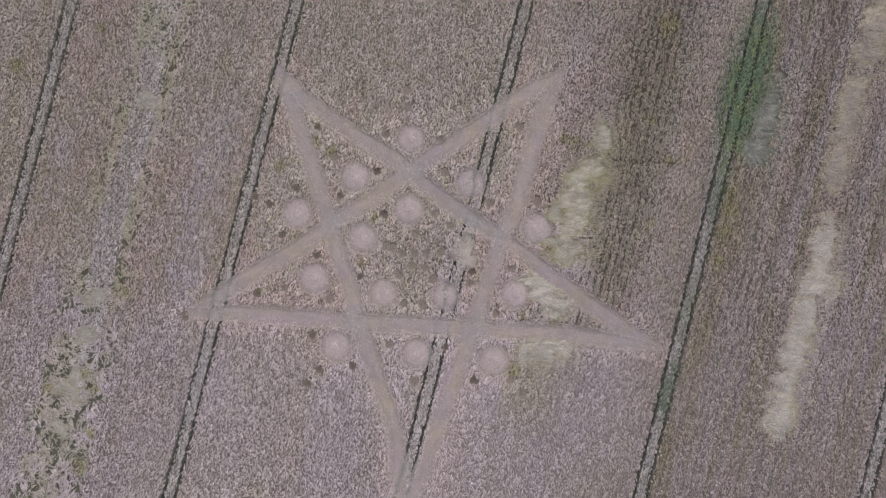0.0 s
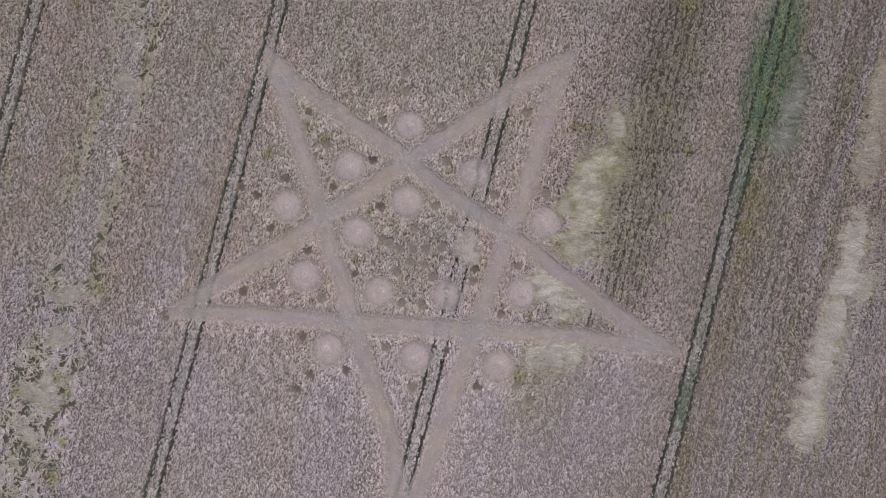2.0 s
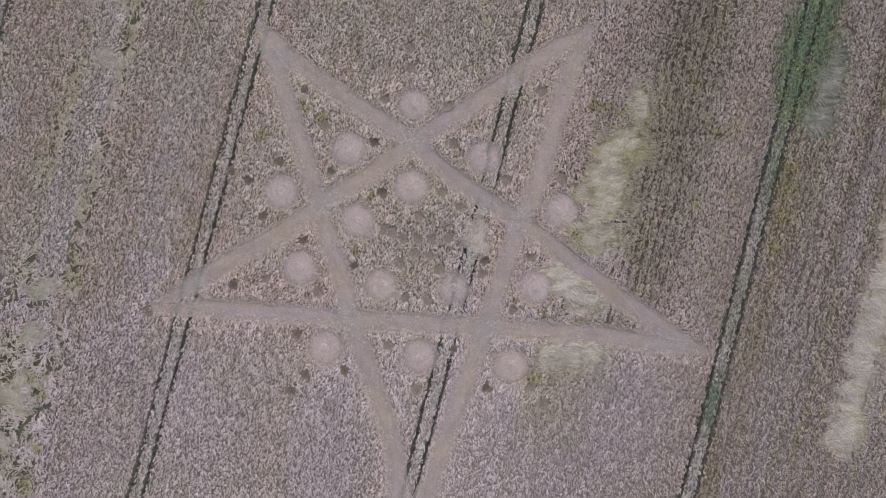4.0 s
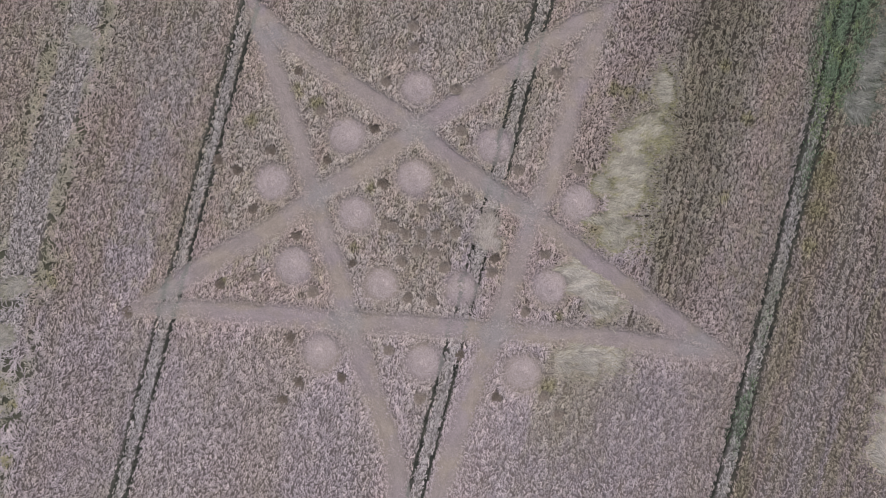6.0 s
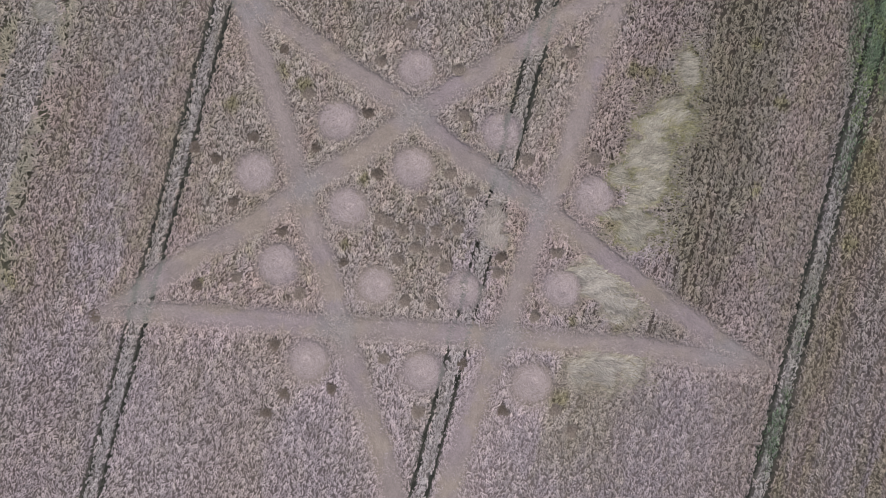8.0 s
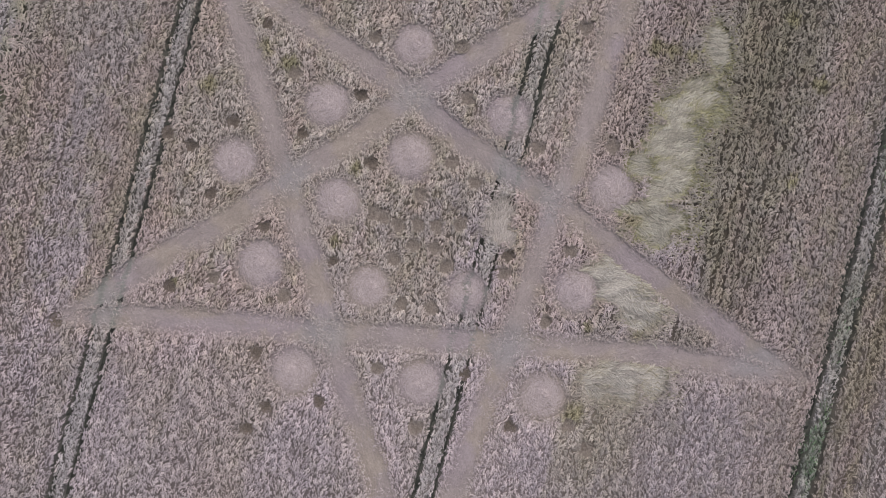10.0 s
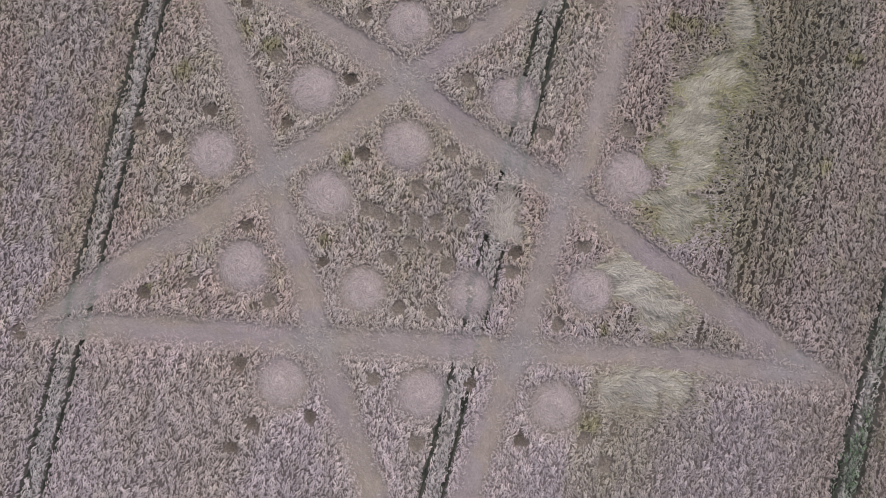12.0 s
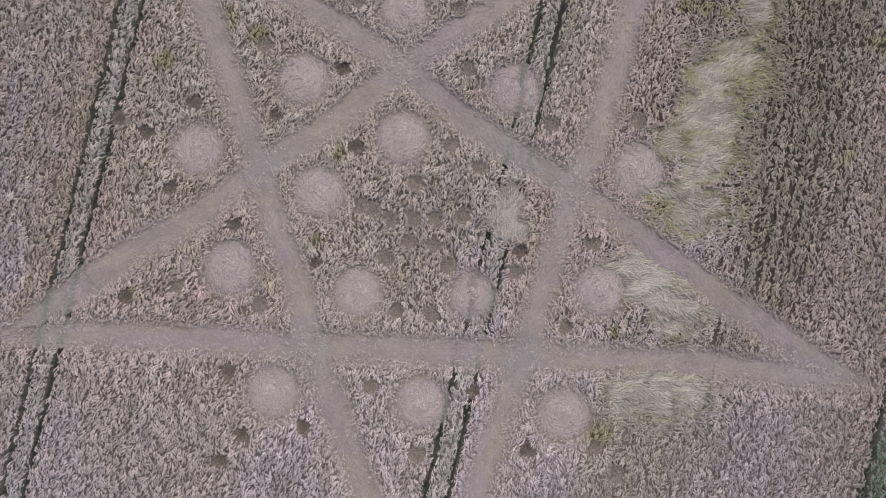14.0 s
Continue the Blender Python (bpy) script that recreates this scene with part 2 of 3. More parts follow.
def crop_tone(x, y):
    """The plants' own colour from place to place, with some lens falloff put in."""
    u, v = uv(x, y)
    south = smooth(-5, -17, y)
    t = np.broadcast_to(STRAW, np.shape(x) + (3,))
    t = mix(t, EAST, 0.7 * smooth(28, 44, u))
    t = mix(t, LILAC * (1 - 0.12 * smooth(30, 45, u))[..., None], smooth(0.42, 0.68, fbm(u / 9, v / 16, 1.0, 21, 3) - 0.14 + 0.34 * smooth(8, -14, y)) * (1 - 0.7 * smooth(28, 42, u)))
    lilac = np.zeros(np.shape(x))
    for px, py, a, b in LILAC_SPOTS:
        pu, pv = uv(px, py)
        lilac = np.maximum(lilac, 1 - smooth(0.2, 1.2, np.hypot((u - pu) / b, (v - pv) / a) + 0.7 * (fbm(u / 4, v / 8, 1.0, 24, 2) - 0.5)))
    t = mix(t, LILAC, 0.75 * lilac)
    t = mix(t, ROSE, (0.7 - 0.4 * south) * smooth(0.48, 0.72, fbm(u / 5, v / 18, 1.0, 31, 3)))
    # paler mid-field, darker to the sides: lens falloff put into the crop colour
    t = t * (0.96 + 0.10 * smooth(-45, -25, u) * (1 - smooth(14, 26, u)))[..., None]
    t = mix(t, GREY_GREEN, 0.68 * smooth(18, 25, u) * (1 - smooth(27, 34, u)) * smooth(-18, -8, y) * np.maximum(0.9 * smooth(0, 12, y), smooth(0.25, 0.55, fbm(u, v / 2, 6.0, 25, 2))))
    t = mix(t, np.array([0.430, 0.335, 0.285]), (0.40 - 0.28 * south) * smooth(0.50, 0.68, fbm(u / 1.6, v / 2.6, 1.0, 35, 3)))
    t = mix(t, np.array([0.350, 0.312, 0.228]), (0.45 - 0.27 * south) * smooth(0.55, 0.70, fbm(u / 1.1, v / 1.7, 1.0, 37, 3)))
    t = t * (1 - 0.22 * smooth(0.48, 0.66, fbm(u / 0.9, v / 30, 1.0, 39, 3)) * smooth(36, 44, u))[..., None]
    strip = smooth(36, 41, u)
    t = mix(t, LILAC * 0.88, 0.50 * strip * smooth(0.47, 0.62, fbm(u / 1.9, v / 34, 1.0, 132, 3) + 0.10 * smooth(10, -25, y)))
    t = mix(t, ROSE * 0.84, 0.60 * strip * smooth(0.50, 0.64, fbm(u / 1.4, v / 26, 1.0, 136, 3)))
    t = mix(t, np.array([0.285, 0.255, 0.175]), 0.50 * strip * smooth(0.55, 0.68, fbm(u / 1.2, v / 18, 1.0, 138, 3)))
    t = mix(t, np.array([0.385, 0.338, 0.335]), 0.6 * smooth(45.5, 47.5, u) * (1 - smooth(49.0, 52.0, u)) * smooth(0.3, 0.6, fbm(u, v / 9, 3.0, 33, 2) + 0.1))
    t = mix(t, np.array([0.430, 0.402, 0.392]), 0.7 * between_ruts(x, y))
    t = mix(t, BAND, 0.85 * west_band(x, y))
    star_side = (1 - smooth(0.5, 5.0, opening(x, y, False)))[..., None]
    # last factor: north-east slightly darker, a trace of lens falloff in the colour
    t = t * (1 + star_side * np.array([0.155, 0.135, 0.13])) * ((1 - 0.08 * smooth(7, 12, u) * (1 - smooth(28, 34, u)) * smooth(0, 8, y)))[..., None]
    t = mix(t * 0.90, OLIVE_TONE, 0.8 * olive_amount(x, y))
    t = mix(t, GREEN_TONE, 0.85 * green_amount(x, y))
    return t


# Where lanes meet, and people have trodden the straw most.
MEETINGS = [(-5.1, 12.8), (-17.8, 4.4), (8.9, 2.5), (5.0, -13.0), (-14.1, -11.8), (-37.0, -9.3), (30.8, -14.8), (4.4, 5.0), (-24.2, 24.8)]


def laid_tone(x, y):
    """The colour of straw that lies flat: fresh in places, greyer where it has been trodden."""
    t = mix(np.broadcast_to(LAID, np.shape(x) + (3,)), LAID * np.array([1.00, 0.99, 1.07]), smooth(0.4, 0.7, fbm(x, y, 6.0, 23, 2)))
    t = mix(t, LAID * np.array([1.07, 1.06, 0.93]), 0.7 * smooth(0.50, 0.70, fbm(x, y, 2.5, 27, 2)))
    t = t * (0.93 + 0.14 * fbm(x, y, 1.6, 29, 3))[..., None]
    trodden = np.zeros(np.shape(x))
    for px, py in MEETINGS:
        trodden = np.maximum(trodden, 1 - smooth(0.5, 3.4, np.hypot(x - px, y - py) + 1.6 * (fbm(x, y, 1.8, 22, 2) - 0.5)))
    t = mix(t, GREYED, 0.75 * trodden)
    return mix(t, np.array([0.195, 0.208, 0.182]), 0.75 * (1 - smooth(-0.10, 0.25, track_distance(x, y))))


# ---------------------------------------------------------------- materials
def plant_material(name, spread=0.35, rough=0.75, grain=90.0, mottle=0.25):
    """Straw and leaves: the plant's own tone, varied from stalk to stalk, with fine grain and relief."""
    m = bpy.data.materials.new(name)
    m.use_nodes = True
    n, l = m.node_tree.nodes, m.node_tree.links
    b = n["Principled BSDF"]
    tone = n.new("ShaderNodeAttribute")
    tone.attribute_name = "tone"
    geo = n.new("ShaderNodeNewGeometry")
    var = n.new("ShaderNodeMapRange")
    var.inputs["To Min"].default_value, var.inputs["To Max"].default_value = 1 - spread, 1 + spread
    l.new(geo.outputs["Random Per Island"], var.inputs["Value"])
    co = n.new("ShaderNodeTexCoord")
    fine = n.new("ShaderNodeTexNoise")
    fine.inputs["Scale"].default_value, fine.inputs["Detail"].default_value = grain / 10, 4.0
    l.new(co.outputs["Object"], fine.inputs["Vector"])
    blot = n.new("ShaderNodeMapRange")
    blot.inputs["From Min"].default_value, blot.inputs["From Max"].default_value = 0.3, 0.7
    blot.inputs["To Min"].default_value, blot.inputs["To Max"].default_value = 1 - mottle, 1 + mottle
    l.new(fine.outputs["Fac"], blot.inputs["Value"])
    mul = n.new("ShaderNodeMath")
    mul.operation = "MULTIPLY"
    l.new(var.outputs["Result"], mul.inputs[0]), l.new(blot.outputs["Result"], mul.inputs[1])
    sc = n.new("ShaderNodeVectorMath")
    sc.operation = "SCALE"
    l.new(tone.outputs["Color"], sc.inputs[0]), l.new(mul.outputs["Value"], sc.inputs["Scale"])
    l.new(sc.outputs["Vector"], b.inputs["Base Color"])
    bump = n.new("ShaderNodeBump")
    bump.inputs["Strength"].default_value, bump.inputs["Distance"].default_value = 0.4, 0.03
    l.new(fine.outputs["Fac"], bump.inputs["Height"]), l.new(bump.outputs["Normal"], b.inputs["Normal"])
    b.inputs["Roughness"].default_value = rough
    b.inputs["Specular IOR Level"].default_value = 0.25
    return m


def soil_material(name, dark, light, scale):
    m = bpy.data.materials.new(name)
    m.use_nodes = True
    n, l = m.node_tree.nodes, m.node_tree.links
    b = n["Principled BSDF"]
    co = n.new("ShaderNodeTexCoord")
    big, fine = n.new("ShaderNodeTexNoise"), n.new("ShaderNodeTexNoise")
    big.inputs["Scale"].default_value, fine.inputs["Scale"].default_value = scale, scale * 14
    fine.inputs["Detail"].default_value = 6.0
    add = n.new("ShaderNodeMath")
    add.operation = "ADD"
    ramp = n.new("ShaderNodeValToRGB")
    ramp.color_ramp.elements[0].color, ramp.color_ramp.elements[1].color = (*dark, 1), (*light, 1)
    half = n.new("ShaderNodeMath")
    half.operation, half.inputs[1].default_value = "MULTIPLY", 0.5
    l.new(co.outputs["Object"], big.inputs["Vector"]), l.new(co.outputs["Object"], fine.inputs["Vector"])
    l.new(big.outputs["Fac"], add.inputs[0]), l.new(fine.outputs["Fac"], add.inputs[1])
    ramp.color_ramp.elements[0].position, ramp.color_ramp.elements[1].position = 0.35, 0.65
    l.new(add.outputs["Value"], half.inputs[0]), l.new(half.outputs["Value"], ramp.inputs["Fac"])
    l.new(ramp.outputs["Color"], b.inputs["Base Color"])
    bump = n.new("ShaderNodeBump")
    bump.inputs["Strength"].default_value, bump.inputs["Distance"].default_value = 0.6, 0.04
    l.new(fine.outputs["Fac"], bump.inputs["Height"]), l.new(bump.outputs["Normal"], b.inputs["Normal"])
    b.inputs["Roughness"].default_value = 0.95
    return m


WHEAT = plant_material("ripe_wheat", 0.08, 0.8, 60, 0.10)
LAID_STRAW = plant_material("laid_straw", 0.09, 0.75, 50, 0.10)
PALE_STRAW = plant_material("pale_lodged_straw", 0.14, 0.75, 50, 0.12)
LEAVES = plant_material("green_leaves", 0.35, 0.6, 60, 0.25)
SOIL = soil_material("field_soil", (0.055, 0.042, 0.034), (0.13, 0.10, 0.08), 0.8)
# rut soil, its colour kept extra dark for the shade between crop edges
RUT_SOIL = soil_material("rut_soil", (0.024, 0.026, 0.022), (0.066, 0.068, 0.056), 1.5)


# ---------------------------------------------------------------- mesh building
def mesh_from(name, verts, tris, tones, material, parent=None):
    """One object from arrays of places, triangles and colours."""
    me = bpy.data.meshes.new(name)
    verts, tris = np.asarray(verts, np.float32), np.asarray(tris, np.int32)
    me.vertices.add(len(verts))
    me.vertices.foreach_set("co", verts.ravel())
    me.loops.add(tris.size)
    me.loops.foreach_set("vertex_index", tris.ravel())
    me.polygons.add(len(tris))
    me.polygons.foreach_set("loop_start", np.arange(0, tris.size, 3, dtype=np.int32))
    me.polygons.foreach_set("use_smooth", np.ones(len(tris), bool))
    if tones is not None:
        col = me.attributes.new("tone", "FLOAT_COLOR", "POINT")
        col.data.foreach_set("color", np.c_[tones, np.ones(len(tones))].astype(np.float32).ravel())
    me.update(calc_edges=True)
    me.materials.append(material)
    ob = new(name, me)
    if parent is not None:
        ob.parent = parent
    return ob


def join(*pieces):
    vs, fs, ts, at = [], [], [], 0
    for v, f, t in pieces:
        vs.append(v), fs.append(f + at), ts.append(t)
        at += len(v)
    return np.concatenate(vs), np.concatenate(fs), np.concatenate(ts)


def blades(x, y, z, heading, length, width, rise, droop, curl, tones, hump=0.70, ridge=0.35):
    """Ridged blades or bundles of stalks: from a foot over a hump to a drooping tip, six triangles each."""
    n = len(x)
    dx, dy = np.cos(heading), np.sin(heading)
    px, py = -dy, dx
    verts = np.empty((n, 7, 3))
    for i, (s, wd) in enumerate(((0.0, 0.7), (hump, 1.0))):
        zz = z if i == 0 else z + rise
        bend = curl * length * s * s
        cx, cy = x + dx * length * s + px * bend, y + dy * length * s + py * bend
        for j, side in enumerate((-0.5, 0.0, 0.5)):
            verts[:, 3 * i + j, 0] = cx + px * width * wd * side
            verts[:, 3 * i + j, 1] = cy + py * width * wd * side
            verts[:, 3 * i + j, 2] = zz + (ridge * width if j == 1 else 0.0)
    verts[:, 6, 0], verts[:, 6, 1] = x + dx * length + px * curl * length, y + dy * length + py * curl * length
    verts[:, 6, 2] = z + rise - droop
    tri = np.array([(0, 1, 4), (0, 4, 3), (1, 2, 5), (1, 5, 4), (3, 4, 6), (4, 5, 6)])[:, ::-1]
    faces = (np.arange(n)[:, None, None] * 7 + tri[None]).reshape(-1, 3)
    return verts.reshape(-1, 3), faces, np.repeat(tones, 7, axis=0)


def ears_of_wheat(x, y, z, heading, length, width, rise, droop, curl, roll, tones):
    """Nodding, curled bundles of ears with a raised back and a blunt end: six corners and five triangles each."""
    n = len(x)
    verts = np.empty((n, 6, 3))
    first, second = heading + 0.5 * curl, heading - 0.7 * curl
    mx, my = x + np.cos(first) * length * 0.48, y + np.sin(first) * length * 0.48
    ex, ey = mx + np.cos(second) * length * 0.52, my + np.sin(second) * length * 0.52
    mid = heading - 0.1 * curl
    verts[:, 0] = np.c_[x, y, z + 0.45 * rise]
    for j, side in ((1, -0.5), (2, 0.0), (3, 0.5)):
        verts[:, j] = np.c_[mx - np.sin(mid) * width * side, my + np.cos(mid) * width * side, z + rise + roll * width * side + (0.30 * width if j == 2 else 0.0)]
    for j, side in ((4, -0.38), (5, 0.38)):
        verts[:, j] = np.c_[ex - np.sin(second) * width * side, ey + np.cos(second) * width * side, z + rise - droop + roll * width * side]
    tri = np.array([(0, 1, 2), (0, 2, 3), (1, 4, 2), (2, 4, 5), (2, 5, 3)])[:, ::-1]
    faces = (np.arange(n)[:, None, None] * 6 + tri[None]).reshape(-1, 3)
    return verts.reshape(-1, 3), faces, np.repeat(tones, 6, axis=0)


def sheet(xs, ys, height):
    """A grid of triangles over xs by ys (both two-dimensional) at the given heights."""
    r, c = xs.shape
    idx = np.arange(r * c).reshape(r, c)
    a, b, d, e = idx[:-1, :-1].ravel(), idx[:-1, 1:].ravel(), idx[1:, :-1].ravel(), idx[1:, 1:].ravel()
    faces = np.concatenate((np.c_[a, b, e], np.c_[a, e, d]))
    verts = np.c_[xs.ravel(), ys.ravel(), height.ravel()]
    p, q, t = verts[faces[:, 0]], verts[faces[:, 1]], verts[faces[:, 2]]
    area = (q[:, 0] - p[:, 0]) * (t[:, 1] - p[:, 1]) - (q[:, 1] - p[:, 1]) * (t[:, 0] - p[:, 0])
    faces[area < 0] = faces[area < 0][:, ::-1]
    return verts, faces[np.abs(area) > 1e-7]


# ---------------------------------------------------------------- ground and the field beyond
RNG = np.random.default_rng(7)
ground = mesh_from("ground", *sheet(*np.meshgrid(np.linspace(-3000, 3000, 41), np.linspace(-3000, 3000, 41)), np.zeros((41, 41))), None, SOIL)
tagged(ground, "bare brown soil under the whole wheat field", "ground", kind="structure")


def far_field():
    pieces = []
    for xa, xb, ya, yb, nx, ny in ((-1500, 1500, Y1, 1500, 120, 60), (-1500, 1500, -1500, Y0, 120, 60), (-1500, X0, Y0, Y1, 60, 12), (X1, 1500, Y0, Y1, 60, 12)):
        xs, ys = np.meshgrid(np.linspace(xa, xb, nx), np.linspace(ya, yb, ny))
        v, f = sheet(xs, ys, 0.50 + 0.1 * fbm(xs, ys, 9.0, 5, 2))
        # sheet darkened in colour to stand for the shade between unbuilt ears
        pieces.append((v, f, crop_tone(v[:, 0], v[:, 1]) * 0.72))
    # coarser ears round the closely built part
    n = 60000
    x, y = RNG.uniform(-110, 110, n), RNG.uniform(-72, 72, n)
    keep = ((np.abs(x) > X1) | (np.abs(y) > Y1)) & (track_distance(x, y) > 0.1)
    x, y = x[keep], y[keep]
    n = len(x)
    pieces.append(ears_of_wheat(x, y, np.full(n, 0.45), math.pi / 2 - HEADING + RNG.normal(0, 0.6, n), RNG.uniform(0.6, 1.2, n), RNG.uniform(0.2, 0.36, n), RNG.uniform(0.1, 0.25, n),
                                RNG.uniform(0.02, 0.1, n), RNG.normal(0, 0.8, n), RNG.normal(0, 0.2, n), crop_tone(x, y) * RNG.uniform(0.85, 1.1, (n, 1))))
    ob = mesh_from("distant_crop", *join(*pieces), WHEAT)
    tagged(ob, "ripe wheat running on to the horizon", "crop", kind="stuff")


far_field()


# ---------------------------------------------------------------- the standing crop, one strip between each two tracks
def drill_rows(x, y):
    """One in the dark gaps between drilled rows, where the thin eastern wheat shows them."""
    u, v = uv(x, y)
    zone = smooth(20.5, 22.5, u) * (1 - smooth(28.5, 34.0, u)) * 0.85 * smooth(-20, -8, y) * smooth(0.20, 0.50, fbm(x, y, 9, 45, 2))
    zone = np.maximum(zone, 0.70 * smooth(37, 40, u) * (1 - smooth(54, 62, u)) * smooth(0.26, 0.52, fbm(x, y / 2, 8, 48, 2)))
    line = np.cos((u + 0.55 * fbm(v / 4.0, u / 1.6, 1.0, 44, 2)) * 2 * math.pi / 1.22)
    return zone * smooth(0.45, 0.95, line + 1.0 * (value_noise(u / 0.4, v / 0.9, 42) - 0.5))


def tufts(x, y):
    """The crop stands in tufts drawn out along the drilling: how far out in its tuft a place lies (nought at the heart),
    how far from the gap to the next one, and two random numbers of the tuft's own."""
    u, v = uv(x, y)
    p = u / 0.33 + 1.5 * (fbm(x, y, 1.5, 46, 2) - 0.5)
    q = v / 0.62 + 0.9 * (fbm(x, y, 1.1, 47, 2) - 0.5)
    ip, iq = np.floor(p), np.floor(q)
    f1, f2 = np.full(np.shape(x), 9.0), np.full(np.shape(x), 9.0)
    h1, h2 = np.zeros(np.shape(x)), np.zeros(np.shape(x))
    for dp in (-1, 0, 1):
        for dq in (-1, 0, 1):
            a, b = ip + dp, iq + dq
            ra, rb = lattice(a, b, 141), lattice(a, b, 142)
            d = np.hypot(p - a - 0.1 - 0.8 * ra, q - b - 0.1 - 0.8 * rb)
            near = d < f1
            f2 = np.where(near, f1, np.minimum(f2, d))
            h1, h2 = np.where(near, lattice(a, b, 143), h1), np.where(near, lattice(a, b, 144), h2)
            f1 = np.where(near, d, f1)
    return f1, f2 - f1, h1, h2


def canopy_height(x, y, gap):
    """The level of the leafy stems under the ears."""
    lodged = lodged_field(x, y)
    h = 0.38 + 0.08 * (fbm(x, y, 0.7, 41, 2) - 0.5) + 0.10 * (fbm(x, y, 7.0, 43, 2) - 0.5)
    h = h * (0.45 + 0.55 * smooth(0.75, 1.25, lodged))
    h = h * (1 - 0.35 * ragged_west(x, y)) * (1 - 0.45 * drill_rows(x, y))
    h = h * smooth(0.04, 0.30, track_distance(x, y))
    return np.where(gap < -0.25, -0.06, h * smooth(-0.40, 0.45, gap)), lodged


def strip_bounds(y, k):
    left = np.full(np.shape(y), X0) if k == 0 else TRAMS[k - 1][0] + TRAMS[k - 1][1] * y
    right = np.full(np.shape(y), X1) if k == len(TRAMS) else TRAMS[k][0] + TRAMS[k][1] * y
    return np.clip(left, X0, X1), np.clip(right, X0, X1)


def crop_strip(k, label):
    ys1 = np.arange(Y0, Y1 + 0.01, 0.36)
    left, right = strip_bounds(ys1, k)
    cols = int((right - left).max() / 0.36) + 1
    s = np.linspace(0, 1, cols)
    xs = left[:, None] + (right - left)[:, None] * s[None]
    ys = np.repeat(ys1[:, None], cols, axis=1)
    height, _ = canopy_height(xs, ys, opening(xs, ys))
    v, f = sheet(xs, ys, height)
    low = v[f][:, :, 2].max(axis=1) > -0.05
    bx, by = v[:, 0], v[:, 1]
    east_darker = smooth(6, 14, uv(bx, by)[0]) * (1 - smooth(31, 39, uv(bx, by)[0])) * smooth(-22, -10, by)
    south_lighter = smooth(0, 8, uv(bx, by)[0]) * smooth(-10, -19, by)
    # stem bed: crop colour darkened for shade between ears, deepest in the tangled west
    under = mix(crop_tone(bx, by) * np.array([0.395, 0.383, 0.372]) * (1 - 0.30 * east_darker + 0.25 * south_lighter)[:, None], np.array([0.092, 0.096, 0.064]), 0.85 * ragged_west(bx, by))
    # bed blackened beside the ruts: shade painted along the crop's edge
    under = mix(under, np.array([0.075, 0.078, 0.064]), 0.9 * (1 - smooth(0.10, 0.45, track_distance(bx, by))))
    under = mix(under, laid_tone(bx, by), 0.85 * (1 - smooth(0.0, 0.8, opening(bx, by, False))))
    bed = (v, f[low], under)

    # ears and leaves in nodding bundles
    spots = []
    for step, inner in ((0.145, True), (0.175, False)):
        gx, gy = np.meshgrid(np.arange(left.min(), right.max(), step), np.arange(Y0, Y1, step))
        x, y = gx.ravel() + RNG.uniform(-0.5, 0.5, gx.size) * step * 1.2, gy.ravel() + RNG.uniform(-0.5, 0.5, gx.size) * step * 1.2
        middle = (np.abs(x) < 42) & (np.abs(y + 3) < 25)
        spots.append((x[middle == inner], y[middle == inner]))
    x, y = np.concatenate([q[0] for q in spots]), np.concatenate([q[1] for q in spots])
    a, b = strip_bounds(y, k)
    keep = (x > a) & (x < b)
    x, y = x[keep], y[keep]
    n = len(x)
    u, v2 = uv(x, y)
    beside, wild, rows = opening(x, y, False), ragged_west(x, y), drill_rows(x, y)
    # small gaps along the drilling, fewer where people have walked
    out, rim, own, other = tufts(x, y)
    thin = 0.03 + 0.94 * (1 - smooth(0.05, 0.21, rim)) * (0.62 + 0.38 * smooth(0.3, 1.6, beside)) + 0.30 * (own < 0.12) + 0.8 * rows
    thin = thin + 0.80 * wild * smooth(0.48, 0.57, fbm(u / 0.8, v2 / 1.5, 1.0, 55, 2)) \
        + (0.12 + 0.16 * smooth(38, 46, u)) * (np.cos(u * 2 * math.pi / 1.2) > 0.6) * smooth(0.3, 0.6, fbm(u / 2, v2 / 12, 1.0, 56, 2))
    path = ((np.abs(y - 14.5 + 0.05 * (x - 30) + 0.3 * value_noise(x / 1.5, y * 0, 88)) < 0.24) & (x > 26) & (x < 39)) | ((np.abs(y + 2.0 + 0.12 * x) < 0.20) & (x > -1.6) & (x < 1.4))
    thin = np.maximum(thin, 0.72 * path)
    gap, lodged = opening(x, y), lodged_field(x, y)
    keep = (RNG.uniform(0, 1, n) > thin) & (track_distance(x, y) > 0.03) & (gap > RNG.uniform(-0.14, 0.15, n)) & (pit_distance(x, y) > 0.04) & (lodged > RNG.uniform(0.88, 1.02, n))
    x, y, u, v2, beside, wild, gap, lodged, out, own, other = (q[keep] for q in (x, y, u, v2, beside, wild, gap, lodged, out, own, other))
    n = len(x)

    lean = math.pi / 2 - HEADING + 1.3 * (other - 0.5) + 1.6 * (value_noise(x / 0.9, y / 0.9, 51) - 0.5) + RNG.normal(0, 0.22, n) + math.pi * (own > 0.65)
    lean = np.where(wild * RNG.uniform(0, 1, n) > 0.3, 14.0 * fbm(x, y, 3.0, 58, 2) + RNG.normal(0, 0.25, n), lean)
    brushed = np.clip(1.7 - lodged, 0, 1) * (x < 40) * (RNG.uniform(0, 1, n) > 0.35)
    lean = np.where(brushed > 0.15, RNG.normal(0.05, 0.5, n), lean)
    reach = RNG.uniform(0.30, 0.60, n) * (1 + 1.1 * wild + 0.7 * brushed)
    x, y = x - 0.4 * reach * np.cos(lean), y - 0.4 * reach * np.sin(lean)
